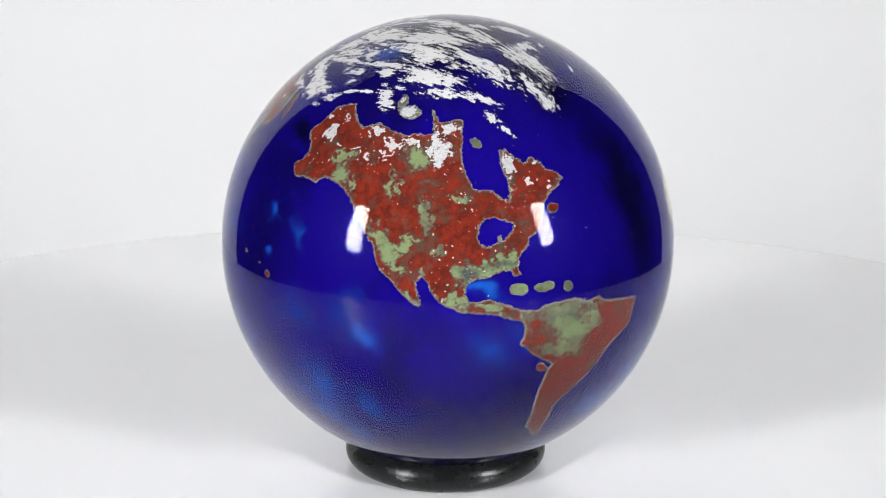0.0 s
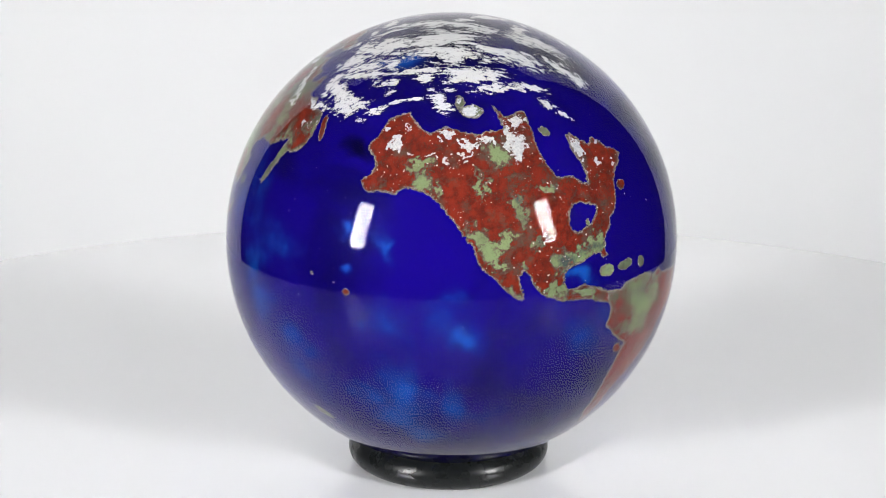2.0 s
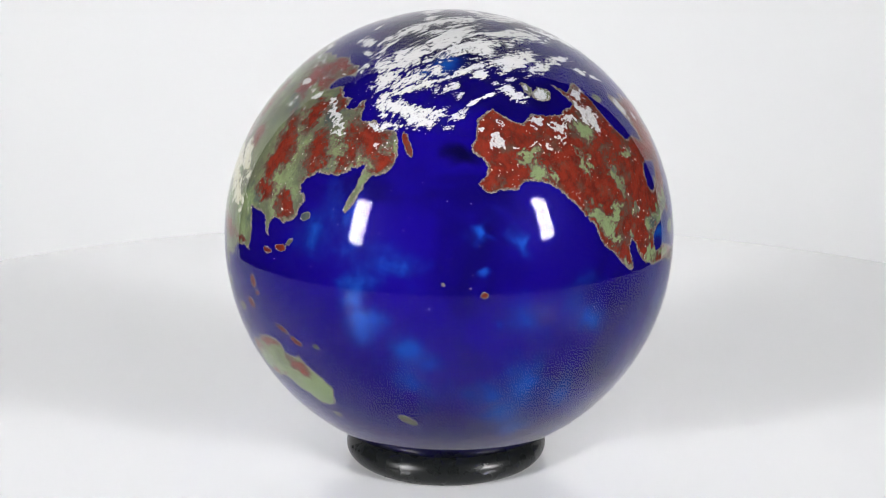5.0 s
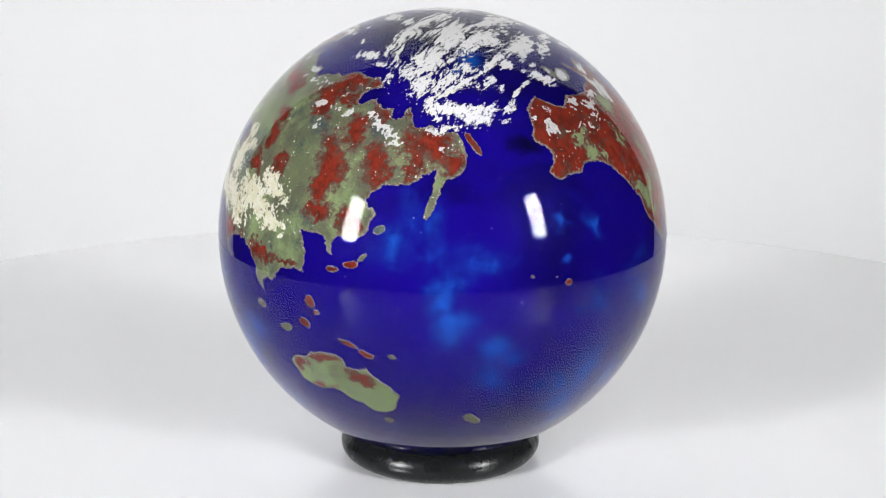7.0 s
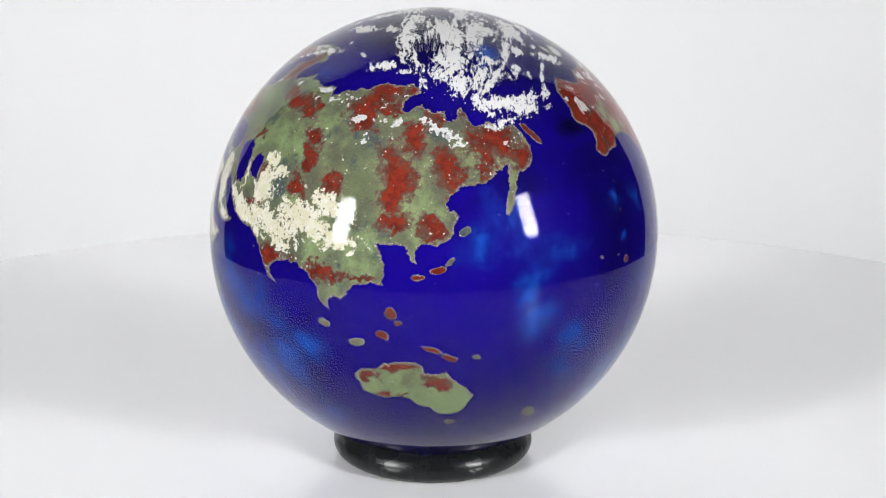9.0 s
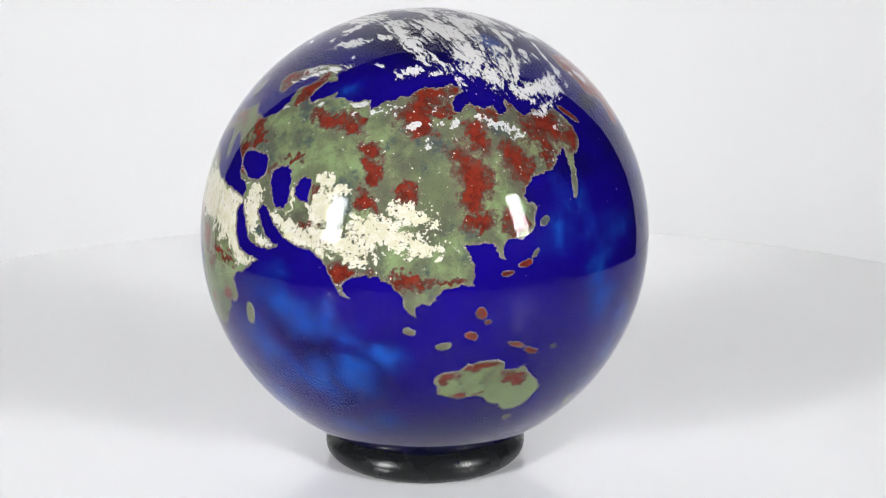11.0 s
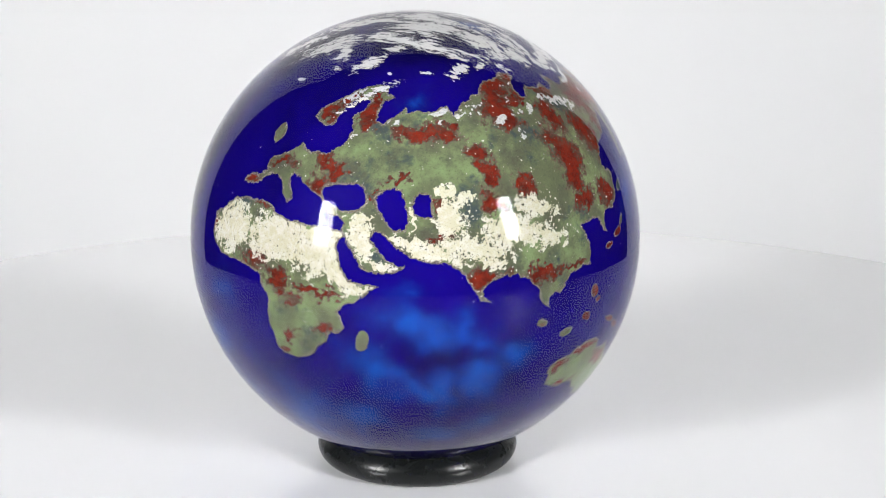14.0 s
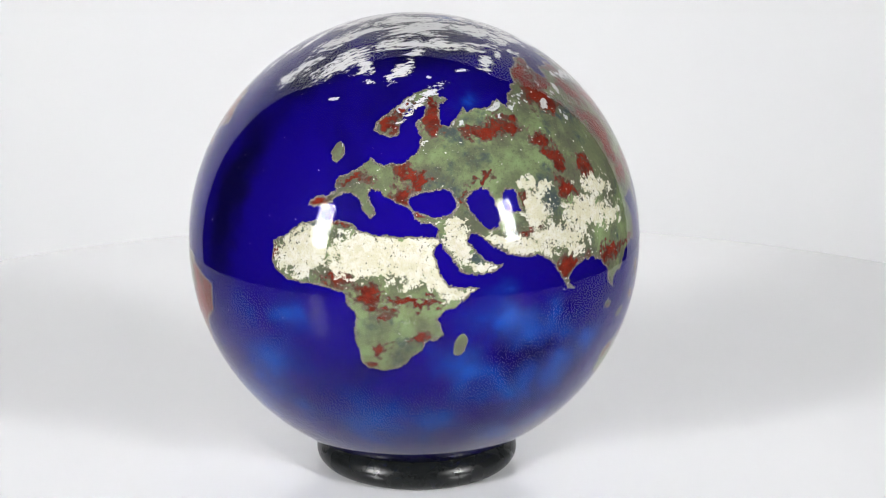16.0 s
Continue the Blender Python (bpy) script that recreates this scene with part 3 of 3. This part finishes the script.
def patches(lon, lat, spots, soft=1.0):
    """1 in the middle of each patch, 0.5 at its rim, falling to 0 outside."""
    out = np.zeros(lon.shape)
    p = on_sphere(lon, lat, 1.0)
    for lo, la, a, b, turn in spots:
        o, w = math.radians(lo), math.radians(la)
        ex = np.degrees(p @ (-math.sin(o), math.cos(o), 0.0))
        ey = np.degrees(p @ (-math.sin(w) * math.cos(o), -math.sin(w) * math.sin(o), math.cos(w)))
        front = p @ (math.cos(w) * math.cos(o), math.cos(w) * math.sin(o), math.sin(w)) > 0
        c, s = math.cos(math.radians(turn)), math.sin(math.radians(turn))
        q = np.sqrt(((ex * c + ey * s) / a) ** 2 + ((ey * c - ex * s) / b) ** 2)
        out = np.maximum(out, front * np.clip(1 - 0.5 * q ** soft, 0, 1))
    return out


def grain(points, scale, octaves=3):
    return np.array([noise.fractal(p, 0.7, 2.1, octaves) for p in (Vector(v) for v in points * scale)])


def shell(name, lon, lat, f, r, dip, fields):
    """Skin over all cells of a grid where f < 0; its rim lies on f = 0 and dips into the core."""
    keep = f < 0
    quads = keep[:-1, :-1] | keep[1:, :-1] | keep[1:, 1:] | keep[:-1, 1:]
    used = np.zeros(f.shape, bool)
    for a in (slice(None, -1), slice(1, None)):
        for b in (slice(None, -1), slice(1, None)):
            used[a, b] |= quads
    k = np.cos(np.radians(lat))
    step = abs(lat[0, 1] - lat[0, 0])
    gy = np.gradient(f, axis=1) / step
    gx = np.gradient(f, axis=0) / (step * np.maximum(k, 0.1)) * (step / abs(lon[1, 0] - lon[0, 0]))
    g2 = np.maximum(gx ** 2 + gy ** 2, 0.05)
    m = np.where(keep, 0.0, np.minimum(f, 1.2 * step)) / g2
    lim = 0.7 * step
    lon2 = lon - np.clip(m * gx, -lim, lim) / np.maximum(k, 0.1)
    lat2 = lat - np.clip(m * gy, -lim, lim)
    index = np.full(f.shape, -1)
    index[used] = np.arange(used.sum())
    pos = on_sphere(lon2[used], lat2[used], np.where(keep[used], r, r - dip)[...])
    i, j = np.nonzero(quads)
    faces = np.stack([index[i, j], index[i + 1, j], index[i + 1, j + 1], index[i, j + 1]], -1)
    me = bpy.data.meshes.new(name)
    me.from_pydata(pos.tolist(), [], faces.tolist())
    me.polygons.foreach_set("use_smooth", [True] * len(faces))
    for key, values in fields.items():
        at = me.attributes.new(key, "FLOAT", "POINT")
        at.data.foreach_set("value", values[used].astype(np.float32))
    return me


def grid(lon0, lon1, lat0, lat1, step):
    a, b = np.arange(lon0, lon1 + step, step), np.arange(lat0, lat1 + step, step)
    return np.meshgrid(a, b, indexing="ij")


def continent(thing, mat, outline, holes=(), red=(), base_red=0.0, green=(), cream=(), snow=(), lift=0.00022,
              step=0.33, name="continent", label="", rough=0.5, rim=1.0, lush=0.38):
    xs, ys = np.array(outline, dtype=float).T
    lon, lat = grid(xs.min() - 2, xs.max() + 2, ys.min() - 2, ys.max() + 2, step)
    f = shore_distance(lon, lat, outline)
    for hole in holes:
        f = np.maximum(f, -shore_distance(lon, lat, hole))
    near = np.abs(f) < 2.0
    p = on_sphere(lon[near], lat[near], 1.0)
    f[near] += rough * (0.8 * grain(p, 34.0, 2) + 0.8 * grain(p, 90.0, 2))
    r = np.full(f.shape, base_red)
    shore = -f * rim
    near = f < 0.8
    p = on_sphere(lon[near], lat[near], 1.0)
    lat_, lon_ = lat.copy(), lon.copy()
    lat_[near] += 1.9 * grain(p + 7.0, 12.0, 2) + 1.7 * grain(p + 3.0, 38.0, 3)
    lon_[near] += (1.9 * grain(p - 5.0, 12.0, 2) + 1.7 * grain(p - 9.0, 38.0, 3)) / np.cos(np.radians(lat[near]))
    plain_lon, plain_lat, lon, lat = lon, lat, lon_, lat_
    if len(red):
        r = np.maximum(r, patches(lon, lat, [(o, a, u * 1.12, v * 1.12, w) for o, a, u, v, w in red]))
    if len(green):
        r = np.minimum(r, 1 - patches(lon, lat, green))
    none = np.zeros(f.shape)
    fields = {"shore": shore, "lush": none + lush, "red": r, "cream": patches(lon, lat, cream) if len(cream) else none,
              "snow": patches(lon, lat, snow) if len(snow) else none}
    return part(name, shell(name, plain_lon, plain_lat, f, CORE + lift, 0.0003, fields), mat, thing, label)


def isle_outline(lo, la, a, b, turn, n=22):
    out = []
    for i in range(n):
        w = 2 * math.pi * i / n
        x, y = a * math.cos(w), b * math.sin(w)
        c, s = math.cos(math.radians(turn)), math.sin(math.radians(turn))
        out.append((lo + (x * c - y * s) / math.cos(math.radians(la)), la + x * s + y * c))
    return out


def land_material():
    """Crushed coloured glass: brick red, moss green, cream and white grains, with a grey-brown rim."""
    n = Nodes("crushed_glass_land")
    big, mid, fine = n.noise(85.0, 4.0, 0.6), n.noise(330.0, 5.0, 0.72), n.noise(1300.0, 3.0, 0.75)
    grit = n.noise(2300.0, 2.0, 0.7)
    wob = n.math("ADD", n.math("MULTIPLY_ADD", mid, 0.9, -0.45), n.math("MULTIPLY_ADD", fine, 0.8, -0.40))
    wob_big = n.math("ADD", n.math("MULTIPLY_ADD", big, 0.9, -0.45), wob)
    green = n.mix(n.ramp(big, 0.36, 0.64), (0.068, 0.070, 0.048), (0.088, 0.104, 0.056))
    lush = n.math("MULTIPLY_ADD", n.attr("lush"), 0.26, n.noise(95.0, 5.0, 0.62))
    green = n.mix(n.ramp(lush, 0.48, 0.80), green, (0.140, 0.190, 0.088))
    slate = n.math("ADD", n.noise(60.0, 4.0, 0.7), n.math("MULTIPLY_ADD", mid, 0.25, -0.125))
    green = n.mix(n.ramp(slate, 0.52, 0.66), green, (0.040, 0.056, 0.056))
    green = n.mix(n.math("MULTIPLY", n.ramp(fine, 0.52, 0.70), 0.45), green, (0.034, 0.034, 0.026))
    green = n.mix(n.math("MULTIPLY", n.ramp(grit, 0.60, 0.72), 0.5), green, (0.17, 0.18, 0.13))
    red = n.mix(n.ramp(mid, 0.30, 0.66), (0.062, 0.0100, 0.0070), (0.138, 0.0160, 0.0085))
    red = n.mix(n.math("MULTIPLY", n.ramp(n.noise(150.0, 5.0, 0.7), 0.50, 0.68), 0.85), red, (0.066, 0.042, 0.030))
    grey_red = n.mix(n.ramp(fine, 0.4, 0.62), (0.045, 0.028, 0.020), (0.105, 0.088, 0.066))
    r = n.math("ADD", n.attr("red"), wob_big)
    col = n.mix(n.ramp(r, 0.30, 0.50), green, grey_red)
    col = n.mix(n.ramp(r, 0.46, 0.72), col, red)
    cream = n.mix(n.ramp(mid, 0.38, 0.66), (0.43, 0.405, 0.29), (0.50, 0.49, 0.42))
    c = n.math("MULTIPLY_ADD", n.attr("cream"), 1.5, -0.30)
    clump = n.math("ADD", n.math("MULTIPLY_ADD", big, 1.2, -0.60), n.math("MULTIPLY_ADD", mid, 1.7, -0.85))
    c = n.math("ADD", c, n.math("MULTIPLY_ADD", fine, 0.9, n.math("ADD", clump, -0.42)))
    col = n.mix(n.ramp(c, 0.43, 0.50), col, cream)
    pit = n.math("ADD", n.noise(900.0, 3.0, 0.7), n.math("MULTIPLY_ADD", n.attr("cream"), -0.22, 0.14))
    pit = n.math("MULTIPLY", n.ramp(pit, 0.58, 0.64), n.ramp(c, 0.40, 0.52))
    col = n.mix(pit, col, (0.050, 0.052, 0.040))
    white = n.mix(n.ramp(fine, 0.35, 0.65), (0.32, 0.33, 0.34), (0.45, 0.45, 0.45))
    s = n.math("ADD", n.attr("snow"), n.math("MULTIPLY_ADD", clump, 0.8, n.math("MULTIPLY_ADD", fine, 0.6, -0.32)))
    col = n.mix(n.ramp(s, 0.50, 0.64), col, white)
    rim = n.math("ADD", n.attr("shore"), n.math("MULTIPLY", wob, -1.3))
    rimcol = n.mix(n.ramp(grit, 0.42, 0.58), (0.062, 0.053, 0.046), (0.20, 0.185, 0.165))
    col = n.mix(n.math("SUBTRACT", 1.0, n.ramp(rim, 0.30, 0.85)), col, rimcol)
    specks = n.math("MULTIPLY_ADD", n.noise(110.0, 2.0), 0.30, n.math("MULTIPLY_ADD", grit, 0.35, n.noise(1050.0, 1.0)))
    col = n.mix(n.ramp(specks, 1.075, 1.10), col, (0.46, 0.45, 0.40))
    return n.put(Base_Color=col, Roughness=0.9, Specular_IOR_Level=0.0, Normal=n.bump(fine, 0.35, 0.0003))


def cloud_material(name, thin):
    """White grains, packed thick in the middle and scattered thinly at the rims."""
    n = Nodes(name)
    fine, mid = n.noise(1000.0, 3.0, 0.7), n.noise(260.0, 4.0)
    col = n.mix(n.ramp(fine, 0.25, 0.5), (0.44, 0.44, 0.45), (0.53, 0.53, 0.53))
    if thin:
        veil = n.math("ADD", n.attr("shore"), n.math("MULTIPLY_ADD", mid, 0.5, -0.25))
        veil = n.math("ADD", veil, n.math("MULTIPLY_ADD", fine, 0.40, -0.20))
        n.put(Alpha=n.ramp(veil, -0.09, 0.15))
    return n.put(Base_Color=col, Roughness=0.9, Specular_IOR_Level=0.0, Normal=n.bump(mid, 0.25, 0.0004))


def ocean_material():
    """Deep cobalt glass with pale blue veils, a blackish spot and painted-in darkening for the rim."""
    n = Nodes("cobalt_glass")
    broad, mid = n.noise(20.0, 4.0, 0.55, 0.5), n.noise(52.0, 4.0, 0.58, 0.6)
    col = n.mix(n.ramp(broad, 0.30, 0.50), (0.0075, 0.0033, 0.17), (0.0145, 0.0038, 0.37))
    # the blackish spot, and the globe's rim darkening put into the colour
    d = n.math("ADD", n.attr("dark_and_rim_shade"), n.math("MULTIPLY_ADD", mid, 0.5, -0.25))
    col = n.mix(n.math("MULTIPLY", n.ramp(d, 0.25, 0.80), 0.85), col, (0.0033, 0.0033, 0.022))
    w = n.math("ADD", n.attr("veil"), n.math("MULTIPLY_ADD", mid, 1.1, -0.55))
    w = n.math("ADD", w, n.math("MULTIPLY_ADD", n.noise(160.0, 5.0, 0.68, 0.3), 0.85, -0.425))
    col = n.mix(n.ramp(w, 0.18, 0.90), col, (0.014, 0.060, 0.56))
    col = n.mix(n.ramp(w, 0.52, 1.15), col, (0.018, 0.185, 0.93))
    # a clear cobalt layer lies over it and swallows more light where it is seen aslant
    return n.put(Base_Color=col, Roughness=0.9, Specular_IOR_Level=0.0, Coat_Weight=1.0, Coat_IOR=1.05, Coat_Roughness=0.3,
                 Coat_Tint=(0.34, 0.34, 0.34, 1))


def clouds(thing, mat):
    lon, lat = grid(0, 360, 36, 89.9, 0.22)
    wide = patches(lon, lat, CLOUDS)
    near = wide > 0.05
    p = on_sphere(lon[near], lat[near], 1.0)
    f = np.full(lon.shape, 1.0)
    # the streaks run all one way over the pole
    way = np.array((math.cos(math.radians(146)), math.sin(math.radians(146)), 0.0))
    q = p - 0.78 * (p @ way)[:, None] * way
    f[near] = 0.60 - wide[near] + 0.28 * grain(q, 22.0, 3) + 0.36 * grain(q, 75.0, 3) + 0.30 * grain(q + 0.25 * p, 190.0, 2)
    me = shell("cloud_layer", lon, lat, f - 0.11, CORE + 0.0006, 0.0002, {"shore": -f})
    return part("cloud_layer", me, mat, thing, "ragged white cloud streaks of glass grains")


def bubbles(thing, mat):
    """Tiny pale specks and bubbles scattered through the glass."""
    rng = np.random.default_rng(5)
    verts, faces = [], []
    for _ in range(220):
        z = rng.uniform(-0.8, 0.8)
        a = rng.uniform(0, 2 * math.pi)
        r = CORE + rng.uniform(0.0006, 0.0022)
        c = Vector((math.cos(a) * math.sqrt(1 - z * z), math.sin(a) * math.sqrt(1 - z * z), z)) * r
        s = 0.00009 + 0.00018 * rng.random() ** 3
        b = len(verts)
        for d in ((1, 0, 0), (-1, 0, 0), (0, 1, 0), (0, -1, 0), (0, 0, 1), (0, 0, -1)):
            verts.append(tuple(c + Vector(d) * s))
        for u in (0, 1):
            for v in (2, 3):
                for w in (4, 5):
                    faces.append((b + u, b + v, b + w) if (u + v + w) % 2 == 0 else (b + u, b + w, b + v))
    me = bpy.data.meshes.new("speck")
    me.from_pydata(verts, [], faces)
    me.polygons.foreach_set("use_smooth", [True] * len(faces))
    ob = part("speck", me, mat, thing, "tiny pale specks in the glass")
    ob["kind"] = "stuff"
    return ob


def globe():
    thing = new("glass_globe")
    land = land_material()
    core = part("ocean", sphere_mesh("ocean", CORE, 480, 240), ocean_material(), thing, "cobalt blue glass with pale veils")
    co = np.empty(len(core.data.vertices) * 3)
    core.data.vertices.foreach_get("co", co)
    x, y, z = co.reshape(-1, 3).T
    lon, lat = np.degrees(np.arctan2(y, x)) % 360, np.degrees(np.arcsin(np.clip(z / CORE, -1, 1)))
    p = co.reshape(-1, 3) / CORE
    lat = lat + 3.0 * grain(p + 4.0, 7.0, 2)
    lon = lon + 3.0 * grain(p - 4.0, 7.0, 2)
    veil = core.data.attributes.new("veil", "FLOAT", "POINT")
    veil.data.foreach_set("value", np.maximum(patches(lon, lat, WISPS), 0.66 * patches(lon, lat, HAZES)).astype(np.float32))
    dark_and_rim_shade = core.data.attributes.new("dark_and_rim_shade", "FLOAT", "POINT")
    dark_and_rim_shade.data.foreach_set("value", patches(lon, lat, DARKS_AND_RIM_SHADE).astype(np.float32))
    continent(thing, land, NORTH_COAST, (INLAND_SEA,), base_red=0.78, green=NORTH_GREEN, snow=NORTH_SNOW, lush=1.0,
              label="brick red continent with green patches and snow")
    continent(thing, land, SOUTH_COAST, base_red=0.78, green=SOUTH_GREEN, lift=0.00026, lush=0.5,
              label="brick red continent with a green forest patch")
    continent(thing, land, GREAT_COAST, (BLACK_BASIN, LONG_BASIN, SMALL_BASIN), red=GREAT_RED, cream=GREAT_CREAM,
              snow=GREAT_SNOW, label="moss green and red continent with cream deserts")
    continent(thing, land, DESERT_COAST, red=DESERT_RED, cream=DESERT_CREAM, lift=0.00026, lush=0.5,
              label="cream desert continent, grey-green in the south")
    continent(thing, land, SOUTH_ISLAND, red=ISLAND_RED, lush=0.9, label="green island continent with red shores")
    for i, spot in enumerate(ISLES):
        reds = 0.8 if i in RED_ISLES else 0.3
        continent(thing, land, isle_outline(*spot), base_red=reds, step=0.2 if spot[3] > 1 else 0.1, name="island", rough=0.35, rim=2.2)
    for spot in SNOW_ISLE:
        continent(thing, land, isle_outline(*spot), snow=(spot,), step=0.3, name="island", label="snow white island")
    clouds(thing, cloud_material("white_glass_streaks", True))
    bubbles(thing, cloud_material("white_glass_grains", False))
    case = part("glass_casing", sphere_mesh("glass_casing", R), GLASS, thing, "clear thick glass casing")
    case.visible_shadow = False
    return tagged(thing, "glass globe with red, green and cream continents", "globe")


RED_ISLES = (3, 5, 7, 11, 13, 14, 15, 16, 19, 20, 24)



ring = ring_stand()
planet = globe()


def motions():
    """The turntable's slow turn, a little off its axis: seconds, degrees, metres."""
    rows = ((0, 0.0, 0.00157, -0.00382, 0.00103, -0.00319), (2, 28.15, 0.00279, -0.00102, 0.00201, -0.00073),
            (4, 55.29, 0.00257, 0.0019, 0.00175, 0.00181), (6, 82.7, 0.00103, 0.00444, 0.00034, 0.00397),
            (8, 110.97, -0.0016, 0.006, -0.00199, 0.00526), (10, 139.25, -0.00465, 0.00613, -0.00465, 0.0053),
            (12, 167.96, -0.00744, 0.00477, -0.00704, 0.00404), (14, 196.97, -0.00925, 0.0022, -0.00854, 0.00177),
            (16, 225.82, -0.00958, -0.0009, -0.00875, -0.00094))
    walk(planet, [(t, pose(x, y, ZC, 0, 0, a)) for t, a, x, y, _, _ in rows])
    walk(ring, [(t, pose(x, y, 0, 0, 0, a)) for t, a, _, _, x, y in rows])


motions()
